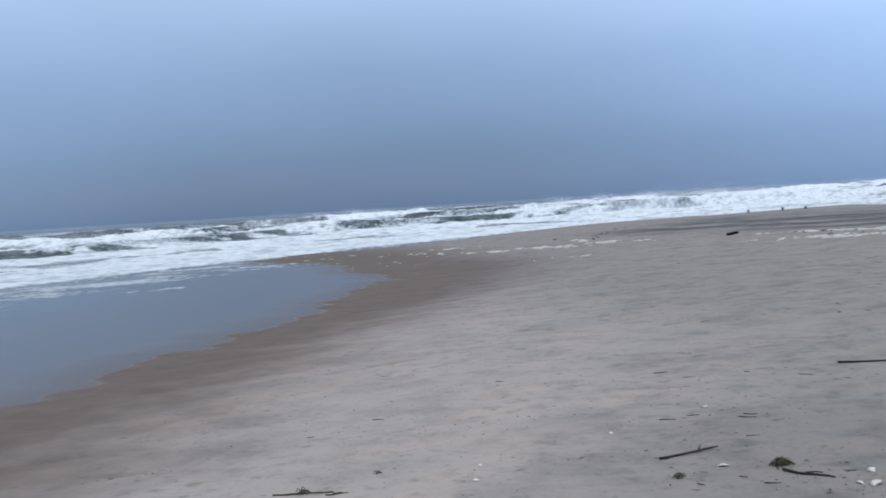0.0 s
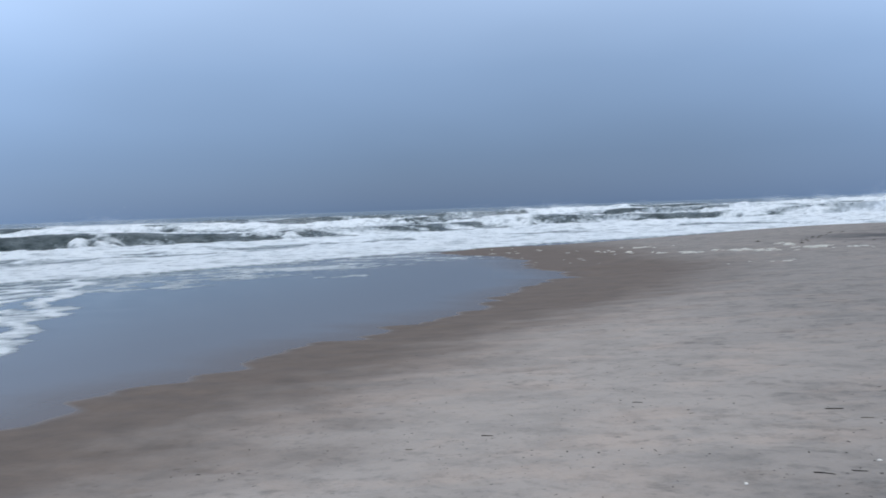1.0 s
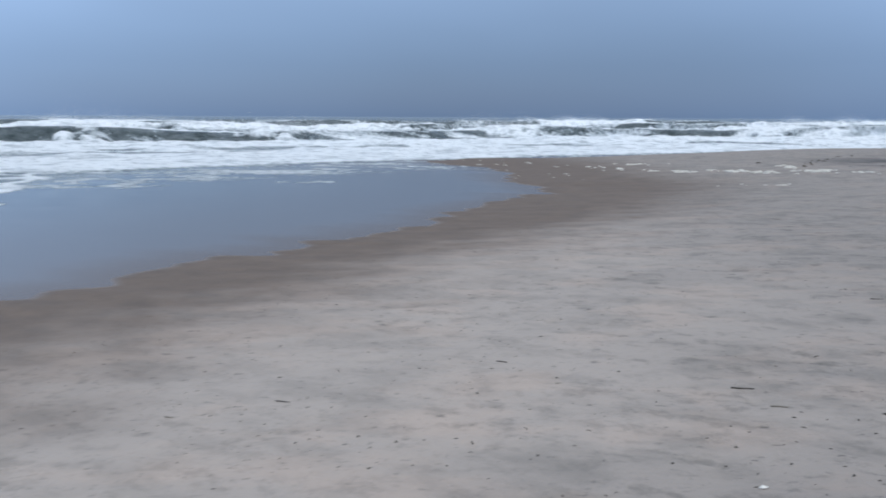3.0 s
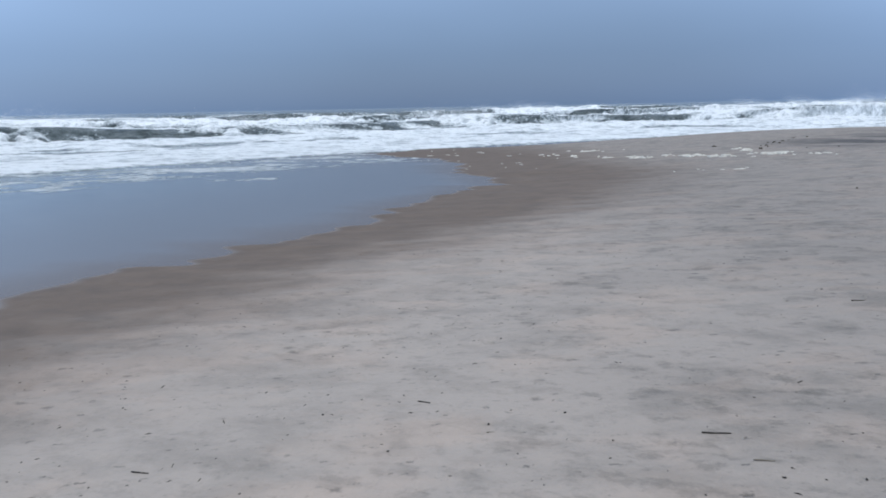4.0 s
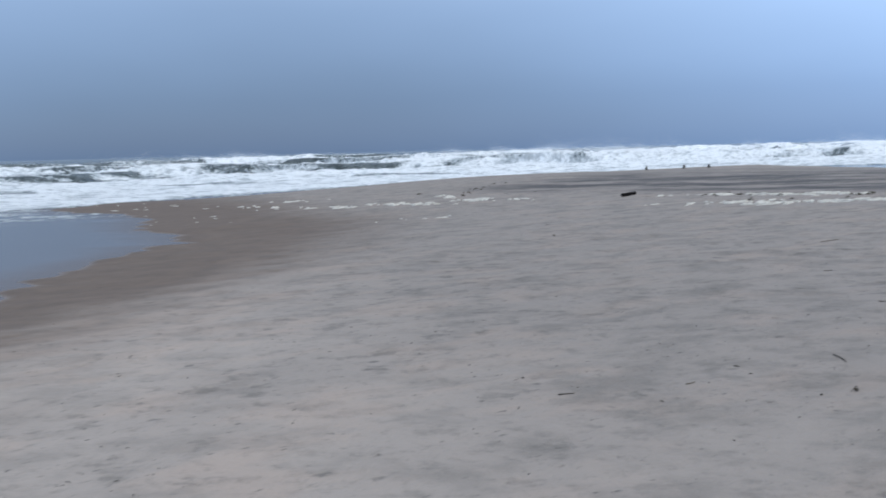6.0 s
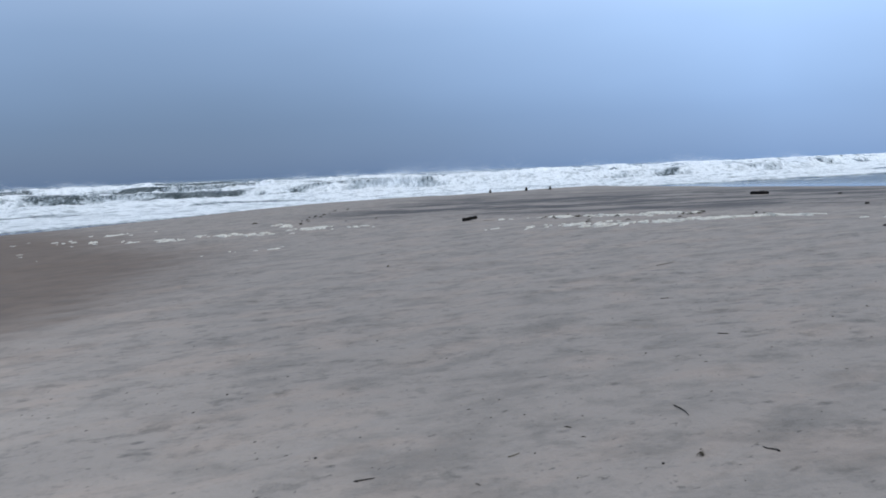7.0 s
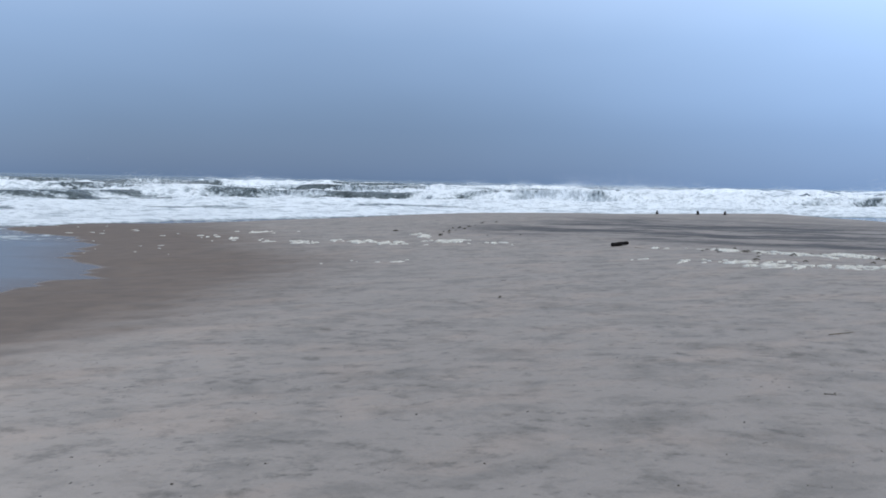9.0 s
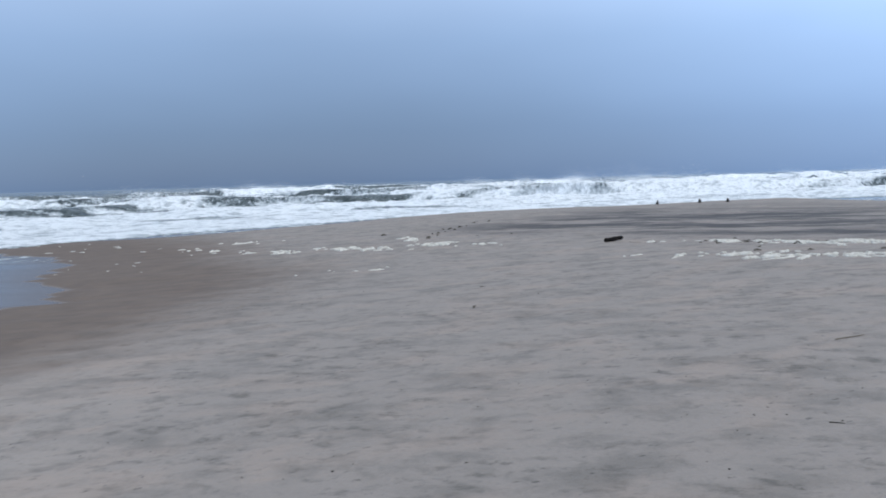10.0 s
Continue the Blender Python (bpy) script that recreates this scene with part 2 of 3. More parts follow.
SAND = sand_material()
SEA = sea_material()
DRIFTWOOD = plain("charred_driftwood", (0.006, 0.0055, 0.0055), (0.017, 0.015, 0.014), 14, 0.9, 0.8, 0.03, 4, 0.08)
TWIG = plain("wet_twig", (0.009, 0.008, 0.007), (0.030, 0.024, 0.020), 40, 0.8, 0.6, 0.004)
REED = plain("bleached_reed", (0.10, 0.085, 0.065), (0.17, 0.145, 0.11), 60, 0.8, 0.5, 0.003)
WEED = plain("dried_seaweed", (0.03, 0.026, 0.018), (0.075, 0.06, 0.038), 50, 0.75, 0.6, 0.006)
SHELL = plain("bleached_shell", (0.48, 0.45, 0.41), (0.66, 0.63, 0.58), 45, 0.5, 0.4, 0.004)
FOAM = plain("sea_foam", (0.42, 0.40, 0.36), (0.62, 0.60, 0.55), 22, 0.85, 0.8, 0.02)
SPRAY = plain("spray_drops", (0.74, 0.77, 0.80), (0.84, 0.86, 0.88), 3, 0.7, 0.0)
PILE = plain("weathered_pile", (0.014, 0.012, 0.011), (0.035, 0.03, 0.027), 20, 0.85, 0.8, 0.01)


# ---- numbers for surfaces ----
def lattice(ix, iy, seed):
    h = (ix.astype(np.int64) * 374761393 + iy.astype(np.int64) * 668265263 + seed * 974634777) & 0xFFFFFFFF
    h = ((h ^ (h >> 13)) * 1274126177) & 0xFFFFFFFF
    return ((h ^ (h >> 16)) & 0xFFFF) / 65535.0


def vnoise(x, y, seed=0):
    ix, iy = np.floor(x), np.floor(y)
    u, v = x - ix, y - iy
    u, v = u * u * (3 - 2 * u), v * v * (3 - 2 * v)
    a, b = lattice(ix, iy, seed), lattice(ix + 1, iy, seed)
    c, d = lattice(ix, iy + 1, seed), lattice(ix + 1, iy + 1, seed)
    return (a * (1 - u) + b * u) * (1 - v) + (c * (1 - u) + d * u) * v


def fbm(x, y, seed=0, octaves=4, gain=0.5):
    total, amp, top = 0.0, 1.0, 0.0
    for k in range(octaves):
        total, top = total + amp * vnoise(x * 2**k + 17.3 * k, y * 2**k - 9.1 * k, seed + k), top + amp
        amp *= gain
    return total / top


def step(a, b, x):
    t = np.clip((x - a) / (b - a), 0, 1)
    return t * t * (3 - 2 * t)


def softplus(x, w):
    return w * np.logaddexp(0, x / w)


SHORE = radians(40)          # the way the shore runs


def along(x, y):
    return x * math.cos(SHORE) + y * math.sin(SHORE)


def seaward(x, y):
    return -x * math.sin(SHORE) + y * math.cos(SHORE)


def berm(x, y):
    """The beach face, the berm ahead and its fall to the sea, without small relief."""
    sx = np.where(x < 10, x, 10 + 8 * (1 - np.exp(-np.maximum(x - 10, 0) / 8)))
    sx = np.maximum(sx, -40)
    yy = np.maximum(y, -30)
    h = -0.247 + 0.0522 * sx - 0.0155 * np.minimum(yy, 60)
    rise = 0.62 * np.clip(softplus(y - 26.0, 1.2) / 17.0, 0, 1.47)
    h = h + rise * (1 - 0.47 * step(6, 17, x))
    h = h + 0.17 * np.exp(-(((y - 41.0) / 5.0) ** 2)) * np.exp(-(((x + 8.0) / 4.0) ** 2))
    # the seaward fall behind the crest
    out = softplus(np.maximum(y - 43.0 - 0.10 * (x - 8), (x - 23.0) * 0.9 + 0.10 * (y - 30)), 1.0)
    fall = 0.085 * out
    h = h - fall
    bar = -0.15 - 0.8 * (((along(x, y) - 225) / 48) ** 2 + ((seaward(x, y) - 15) / 9) ** 2)
    return np.maximum(np.maximum(h, -4.0), bar)


def ground_height(x, y):
    h = berm(x, y)
    land = step(POOL - 0.02, POOL + 0.25, h)
    h = h + 0.05 * (fbm(x * 0.30, y * 0.30, 3, 3) - 0.5) * (0.35 + 0.65 * land)
    h = h + 0.030 * (fbm(x * 0.28 + y * 0.1, y * 0.95 - x * 0.3, 7, 3) - 0.5) * step(POOL - 0.3, POOL - 0.05, h)
    # long shallow fingers where the wash thins out
    h = h + 0.030 * step(18, 24, y) * step(35, 30, y)
    h = h + 0.10 * (fbm(x * 0.14, y * 1.3 + x * 0.15, 19, 2) - 0.5) * (0.35 + 0.65 * step(17, 24, y)) * step(POOL + 0.20, POOL + 0.06, h) * step(POOL - 0.35, POOL - 0.1, h)
    h = h + 0.042 * (fbm(x * 0.45 + y * 0.08, y * 2.2 + x * 0.3, 29, 2) - 0.5) * step(POOL + 0.12, POOL + 0.04, h) * step(POOL - 0.2, POOL - 0.06, h)
    near = step(60, 25, np.hypot(x, y))
    rip = fbm(x * 0.9 - y * 0.5, y * 2.1 + x * 0.7, 11, 3) - 0.5
    h = h + 0.030 * rip * land * near
    h = h + 0.012 * (fbm(x * 5.0, y * 5.0, 23, 2) - 0.5) * land * near
    # small hollows left by rain and drips off the spray
    pit = vnoise(x * 4.3, y * 4.3, 41)
    h = h - 0.016 * step(0.80, 0.97, pit) * land * near
    return h


def spaced(lo, a, b, hi, fine, grow):
    """Coordinates: steps of fine between a and b, growing outwards to lo and hi."""
    mid = list(np.arange(a, b, fine))
    up, x, d = [], b, fine
    while x < hi:
        up.append(x)
        d *= grow
        x += d
    down, x, d = [], a, fine
    while x > lo:
        d *= grow
        x -= d
        down.append(x)
    return np.array(down[::-1] + mid + up + [hi])


def sheet(name, X, Y, Z, mat, attributes=None):
    """A sheet over a grid of places."""
    rows, cols = X.shape
    me = bpy.data.meshes.new(name)
    me.vertices.add(rows * cols)
    me.vertices.foreach_set("co", np.stack([X, Y, Z], -1).astype(np.float32).ravel())
    k = np.arange(rows * cols).reshape(rows, cols)
    quads = np.stack([k[:-1, :-1], k[:-1, 1:], k[1:, 1:], k[1:, :-1]], -1).reshape(-1, 4)
    me.loops.add(quads.size)
    me.loops.foreach_set("vertex_index", quads.ravel().astype(np.int32))
    me.polygons.add(len(quads))
    me.polygons.foreach_set("loop_start", np.arange(0, quads.size, 4, dtype=np.int32))
    me.polygons.foreach_set("use_smooth", np.ones(len(quads), dtype=bool))
    me.update(calc_edges=True)
    for key, v in (attributes or {}).items():
        a = me.attributes.new(key, "FLOAT", "POINT")
        a.data.foreach_set("value", v.astype(np.float32).ravel())
    me.materials.append(mat)
    return new(name, me)


# ---- the beach ----
gx = spaced(-4800, -7.0, 9.0, 4800, 0.065, 1.035)
gy = spaced(-4800, 3.5, 17.0, 4800, 0.065, 1.03)
GX, GY = np.meshgrid(gx, gy)
GZ = ground_height(GX, GY)
ROLL, REACH = 0.788 * GX + 0.616 * GY, 0.616 * GX - 0.788 * GY
mineral = step(24.8, 27.2, ROLL) * (0.45 + 0.55 * step(37, 33, ROLL)) * step(41, 36, ROLL) * step(-26, -20, REACH) * step(6, -4, REACH)
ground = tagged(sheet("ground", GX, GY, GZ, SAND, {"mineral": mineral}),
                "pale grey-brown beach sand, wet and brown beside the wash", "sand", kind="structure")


# ---- the sea ----
ROWS_OF_BREAKERS = (
    # crest, height, length of the face, length of the back, seed, how much of it has toppled
    (52, 0.28, 1.3, 6.0, 3, 0.22), (67, 1.20, 1.5, 7.0, 4, -0.05), (95, 1.35, 1.9, 9.0, 5, 0.03), (133, 1.30, 2.4, 11.0, 15, -0.06),
    (178, 1.10, 3.2, 14.0, 25, -0.12), (235, 0.6, 7.0, 18.0, 35, -0.10), (310, 0.5, 9.0, 22.0, 45, -0.20))


def crest_line(s, crest, seed):
    return crest + 9.0 * (fbm(s * 0.020, s * 0 + seed, seed, 2) - 0.5) + 2.4 * (fbm(s * 0.09, s * 0 + seed, seed + 5, 3) - 0.5)


def crest_height(s, height, seed):
    return height * (0.10 + 1.55 * fbm(s * 0.065, s * 0 + 3.7, seed + 9, 3))


def broken_part(s, seed):
    """Where along a breaker its crest has already toppled."""
    return fbm(s * 0.060, s * 0 + seed, seed + 30, 3) + 0.16 * step(50, 85, s) + 0.16 * step(12, 4, s)


def shore_bend(s):
    return 38 * step(38, 125, s) + 0.05 * np.maximum(s - 150, 0) * step(150, 400, s)


def sea_surface(s, n):
    x, y = s * math.cos(SHORE) - n * math.sin(SHORE), s * math.sin(SHORE) + n * math.cos(SHORE)
    nn = n + shore_bend(s)
    calm = step(60, 40, nn)
    far = step(150, 300, nn)
    open_sea = step(118, 165, nn)
    edge = np.clip(34.0 + 0.20 * (s - 4), 33.0, 38.6) + 2.2 * (fbm(s * 0.08, s * 0, 61, 3) - 0.5) + 1.2 * (fbm(s * 0.5, s * 0, 62, 3) - 0.5)
    lumps = fbm(s * 0.30, n * 0.42, 71, 5, 0.55)
    fine = fbm(s * 1.3, n * 1.5, 75, 3)
    puffs = np.abs(2 * vnoise(s * 0.55 + 2 * fine, n * 0.8, 77) - 1) + 0.5 * np.abs(2 * vnoise(s * 1.2, n * 1.7, 78) - 1)
    streaks = fbm(s * 0.06 + 0.25 * n * 0.06, n * 0.34, 91, 4, 0.55)
    # broken water that runs up the beach
    inside = step(0, 0.8, nn - edge)
    z = POOL + inside * (0.08 + 0.16 * step(0, 3, nn - edge))
    body = step(5, 14, nn - edge)
    foam = inside * ((0.98 - 0.12 * body) + (0.25 + 0.75 * body) * (1.7 * (lumps - 0.5) - 0.60 * step(0.47, 0.60, streaks) - 0.22 * step(70, 84, nn)))
    foam = foam * (1 - 0.9 * step(105, 150, nn))
    z = z + step(78, 120, nn) * 0.5 * (fbm(s * 0.07, n * 0.15, 83, 4) - 0.5)
    foam = np.maximum(foam, (0.52 - 0.34 * open_sea) * step(80, 90, nn) * step(0.36, 0.62, 1 - streaks) * step(420, 150, nn))
    swell, lean, dip = z * 0, z * 0, z * 0
    for crest, height, front, back, seed, share in ROWS_OF_BREAKERS:
        d = nn - crest_line(s, crest, seed) - 1.6 * (lumps - 0.5)
        amp = crest_height(s, height, seed)
        broken = step(0.47, 0.56, broken_part(s, seed) + share + 0.26 * (lumps - 0.5) + 0.10 * (fine - 0.5))
        reach = front * (1 + 0.7 * broken)
        w = np.where(d < 0, np.exp(-((d / reach) ** 2)), np.exp(-((d / back) ** 2)))
        swell = np.maximum(swell, amp * w * (1 + (0.10 + 0.9 * broken) * (0.9 if crest < 150 else 0.45) * (lumps - 0.5)))
        lean = np.maximum(lean, amp * w * w * (1 - 0.6 * broken))
        dip = np.maximum(dip, 0.20 * amp * np.exp(-(((d + 2.7 * front) / (1.5 * front)) ** 2)) * (1 - broken))
        # the smooth dark face, veined with foam that is drawn up it
        face = step(-front * 2.5, -front * 1.9, d + 2.6 * (fine - 0.5) + 2.0 * (lumps - 0.5)) * step(0.3, -0.15, d + 0.5 * (fine - 0.5)) * (1 - broken) * (1 - 0.8 * step(40, 62, s))
        veins = step(0.46, 0.66, fbm(s * 0.50 + d * 0.9, d * 0.22 + s * 0.06, seed + 50, 4, 0.62))
        smooth = step(0.52, 0.38, fbm(s * 0.13, d * 0.10, seed + 57, 3)) * step(80, 50, s)
        toe = step(-0.2 * front, -1.9 * front, d)
        foam = foam * (1 - 0.97 * face) + ((0.26 + 0.16 * toe) * (1 - smooth) + (0.34 + 0.28 * toe) * veins * (1 - 0.4 * smooth) * step(78, 52, s)) * face
        foam = np.maximum(foam, broken * step(-reach * 2.4, -reach * 1.7, d + 1.5 * (fine - 0.5)) * step(15, 3, d) * (1 - 0.55 * open_sea))
        foot = broken * step(-reach * 2.3, -reach * 1.8, d) * step(-reach * 0.75, -reach * 1.2, d)
        foam = foam * (1 - (0.55 - 0.35 * step(50, 75, s)) * foot * step(0.40, 0.56, fbm(s * 0.28, d * 0.3, seed + 67, 3)))
        lip = step(-0.45, -0.05, d) * step(2.2, 0.3, d)
        foam = np.maximum(foam, lip * (0.10 + 1.25 * fbm(s * 0.22, s * 0, seed + 63, 3)) * (1 - 0.6 * open_sea))
    z = z + swell - dip
    # lumps on the foam itself
    white = step(0.45, 0.8, foam)
    z = z + white * step(1, 6, nn - edge) * (0.45 * (lumps - 0.5) + 0.15 * (fine - 0.5) + 0.34 * (puffs - 0.6) * step(60, 74, nn)) * (1 - 0.5 * far)
    # crests reach no higher than they can stand
    top = 0.54 + 0.44 * step(45, 85, s)
    z = np.where(z > 0.3, 0.3 + top * np.tanh((z - 0.3) / top), z)
    # crests lean towards the shore
    x, y = x + 0.75 * lean * math.sin(SHORE), y - 0.75 * lean * math.cos(SHORE)
    # the lobe of foam that runs in over the sheet of wash
    front = -9.2 - 0.62 * (y - 12.0) * step(11.5, 13.5, y)
    wav = fbm(x * 0.55, y * 0.40, 95, 4, 0.6)
    into = front - x + 3.4 * (wav - 0.5)
    lobe = step(0.0, 0.35, into) * step(3, 6, y)
    holes = fbm(x * 1.1, y * 0.9, 97, 4, 0.6)
    pattern = np.where(into < 0.8, 0.92, 0.22 + 0.60 * step(0.44, 0.60, holes) * step(7, 1, into))
    foam = np.maximum(foam, lobe * pattern * calm * (1 - inside))
    fleck = step(0.47, 0.64, fbm(x * 0.20, y * 0.33, 99, 3)) * step(15, 20, seaward(x, y)) * step(-4, -8, x)
    skim = step(-9.5, -3.0, nn - edge) * step(0.50, 0.62, fbm(x * 0.5, y * 1.1, 103, 4, 0.6))
    foam = np.maximum(foam, 0.64 * skim * calm * (1 - inside))
    foam = np.maximum(foam, 0.62 * fleck * (0.25 + 0.75 * step(0.48, 0.60, fbm(x * 1.3, y * 1.7, 101, 3))) * calm * (1 - inside))
    z = z + (0.035 * lobe * step(0.0, 0.6, into) + 0.03 * lobe * (holes - 0.5)) * calm * (1 - inside)
    return x, y, z, np.clip(foam, 0, 1)


ss = np.concatenate([spaced(-4500, -20, -19.8, -19.5, 0.24, 1.06)[:-2], spaced(-20, -20, 60, 4500, 0.25, 1.008)[1:]])
ns = np.concatenate([np.arange(6, 33, 0.3), np.arange(33, 72, 0.22), np.arange(72, 100, 0.28), spaced(100, 100, 100.3, 4700, 0.3, 1.017)[1:]])
SS, NS = np.meshgrid(ss, ns)
WX, WY, WZ, foam = sea_surface(SS, NS)
depth = WZ - ground_height(WX, WY)
sea = tagged(sheet("sea", WX, WY, WZ, SEA, {"foam": foam, "depth": depth}),
             "grey-green sea with rows of white breakers and foam", "sea", kind="structure")


def spray(count):
    """Droplets blown off the toppling crests, as one cloud of small flakes."""
    rnd = np.random.default_rng(7)
    s = rnd.uniform(-25, 170, count)
    row = rnd.integers(1, 4, count)
    at = []
    for k in range(1, 4):
        crest, height, front, back, seed, share = ROWS_OF_BREAKERS[k]
        m = row == k
        sk = s[m]
        b = broken_part(sk, seed) + share
        plume = step(0.50, 0.68, fbm(sk * 0.10, sk * 0, seed + 70, 3))
        ok = step(0.40, 0.52, b) * (0.12 + plume) * (0.4 + 0.6 * step(35, 75, sk)) > rnd.uniform(0, 1, sk.size)
        sk, plume = sk[ok], plume[ok]
        n = crest_line(sk, crest, seed) + rnd.normal(0.6, 1.0, sk.size) - shore_bend(sk)
        x, y, z, _ = sea_surface(sk, n)
        lift = rnd.gamma(1.6, 0.13, sk.size) * (0.4 + 1.9 * plume) * (0.4 + fbm(sk * 0.3, sk * 0, seed + 80, 2))
        at.append(np.stack([x - 0.9 * lift, y + 0.8 * lift, z + lift], -1))
    at = np.concatenate(at)
    m = len(at)
    size = rnd.uniform(0.009, 0.022, (m, 1, 1))
    corners = np.array([(1, 0, -0.5), (-0.5, 0.87, -0.5), (-0.5, -0.87, -0.5), (0, 0, 0.9)])
    co = at[:, None] + corners[None] * size
    base = np.arange(m)[:, None, None] * 4
    tri = base + np.array([(0, 2, 1), (0, 1, 3), (1, 2, 3), (2, 0, 3)])[None]
    me = bpy.data.meshes.new("spray")
    me.from_pydata(co.reshape(-1, 3).tolist(), [], tri.reshape(-1, 3).tolist())
    me.materials.append(SPRAY)
    return tagged(new("spray", me), "fine white spray blown off the breaking wave crests", "spray", kind="stuff")


spray(380000)


# ---- things on the sand ----
def on_ground(x, y):
    return float(ground_height(np.array([float(x)]), np.array([float(y)]))[0])


def branch(bm, points, radii, sides=7, seed=0):
    """A bent, tapered and slightly uneven round rod through points."""
    rnd = random.Random(seed)
    rings = []
    for i, (p, r) in enumerate(zip(points, radii)):
        a, b = Vector(points[max(i - 1, 0)]), Vector(points[min(i + 1, len(points) - 1)])
        q = (b - a).to_track_quat("Z", "Y")
        rings.append([bm.verts.new(Vector(p) + q @ Vector((math.cos(k * math.tau / sides), math.sin(k * math.tau / sides), 0)) * r * rnd.uniform(0.85, 1.15)) for k in range(sides)])
    for u, v in zip(rings, rings[1:]):
        for k in range(sides):
            bm.faces.new((u[k], u[(k + 1) % sides], v[(k + 1) % sides], v[k]))
    bm.faces.new(rings[0][::-1])
    bm.faces.new(rings[-1])


def to_mesh(name, bm, mat, smooth=True):
    me = bpy.data.meshes.new(name)
    bmesh.ops.recalc_face_normals(bm, faces=bm.faces)
    bm.to_mesh(me)
    bm.free()
    me.materials.append(mat)
    for p in me.polygons:
        p.use_smooth = smooth
    return me


def thing(name, bm, mat, m, label, category, group="", kind=""):
    ob = new(name, to_mesh(name, bm, mat))
    ob.matrix_world = m
    return tagged(ob, label, category, group, kind)


def part(name, bm, mat, parent, label=""):
    ob = new(name, to_mesh(name, bm, mat))
    ob.parent = parent
    return tagged(ob, label)


def slope_turn(x, y, turn):
    """A pose on the sand, lying along its slope."""
    e = 0.15
    n = Vector((-(on_ground(x + e, y) - on_ground(x - e, y)) / (2 * e), -(on_ground(x, y + e) - on_ground(x, y - e)) / (2 * e), 1)).normalized()
    return Matrix.Translation((x, y, on_ground(x, y))) @ Vector((0, 0, 1)).rotation_difference(n).to_matrix().to_4x4() @ pose(0, 0, 0, 0, 0, turn)


def log(x, y, length, radius, turn, label, seed, rise=0.03):
    rnd = random.Random(seed)
    bm = bmesh.new()
    n = 13
    pts = [((i / (n - 1) - 0.5) * length, 0.015 * length * math.sin(i * 0.9 + seed), radius * 0.8 + rise * i / (n - 1)) for i in range(n)]
    branch(bm, pts, [radius * (0.86 + 0.22 * rnd.random()) * (0.78 if i in (0, n - 1) else 1) for i in range(n)], 14, seed)
    ob = new("driftwood_log")
    ob.matrix_world = slope_turn(x, y, turn)
    tagged(ob, label, "driftwood")
    part("trunk", bm, DRIFTWOOD, ob)
    bm = bmesh.new()
    k = 0.18 * length
    branch(bm, [(k, 0, radius), (k + 0.01, radius * 0.5, radius * 1.7), (k + 0.02, radius * 0.7, radius * 2.1)], [radius * 0.30, radius * 0.24, radius * 0.12], 7, seed + 1)
    part("knot_stub", bm, DRIFTWOOD, ob)
    return ob


log(9.68, 27.58, 0.42, 0.045, 12, "short black charred driftwood log lying on pale sand", 1)
log(18.5, 27.6, 0.52, 0.05, -60, "dark waterlogged driftwood log on the berm", 4, 0.0)


def stick(x, y, length, turn, radius=0.0, seed=0, mat=None, curve=0.06, label="thin dark wet twig lying on the sand", group="twigs on the sand", shoot=None):
    rnd = random.Random(seed)
    r = radius or 0.0034 + 0.006 * length
    n = 7
    a, b = rnd.uniform(-1, 1) * curve, rnd.uniform(0.8, 2.2)
    pts = [((i / (n - 1) - 0.5) * length, a * length * math.sin(b * math.pi * i / (n - 1)), r * 0.75 + 0.01 * length * rnd.random()) for i in range(n)]
    bm = bmesh.new()
    branch(bm, pts, [r * (1.0 - 0.45 * i / (n - 1)) * rnd.uniform(0.85, 1.1) for i in range(n)], 7, seed)
    if not shoot:
        return thing("twig", bm, mat or TWIG, slope_turn(x, y, turn), label, "twig", group)
    ob = new("forked_stick")
    ob.matrix_world = slope_turn(x, y, turn)
    tagged(ob, label, "stick", group)
    part("stem", bm, mat or TWIG, ob)
    bm = bmesh.new()
    branch(bm, shoot, [0.006, 0.0045, 0.003], 6, seed + 3)
    part("side_shoot", bm, mat or TWIG, ob)
    return ob


stick(1.54, 5.52, 0.43, 13, 0.0105, 11, TWIG, 0.03, "stout dark driftwood stick lying on the sand", "sticks",
      [(0.07, 0, 0.015), (0.085, 0.012, 0.032), (0.10, 0.016, 0.042)])
stick(3.9, 7.56, 0.72, -16, 0.011, 12, TWIG, 0.02, "long straight dark stick lying on the sand", "sticks")
stick(2.05, 4.9, 0.32, -55, 0.010, 13, TWIG, 0.12, "crooked brown twig beside a tuft of seaweed", "sticks",
      [(-0.02, 0, 0.01), (0.03, 0.03, 0.016), (0.07, 0.045, 0.014)])
stick(2.055, 8.135, 0.135, -4, 0.0048, 14, TWIG, 0.01, "short straight dark reed stalk on the sand", "sticks")
stick(5.225, 11.11, 0.21, -104, 0.0042, 15, TWIG, 0.08, "thin bowed dark twig on grey sand", "sticks")
stick(11.29, 25.57, 0.62, 39, 0.014, 16, TWIG, 0.10, "crooked dark stick lying across the foam line", "sticks")
stick(-1.03, 5.64, 0.44, -14, 0.007, 17, WEED, 0.10, "long thin strand of dried weed on the sand", "sticks")

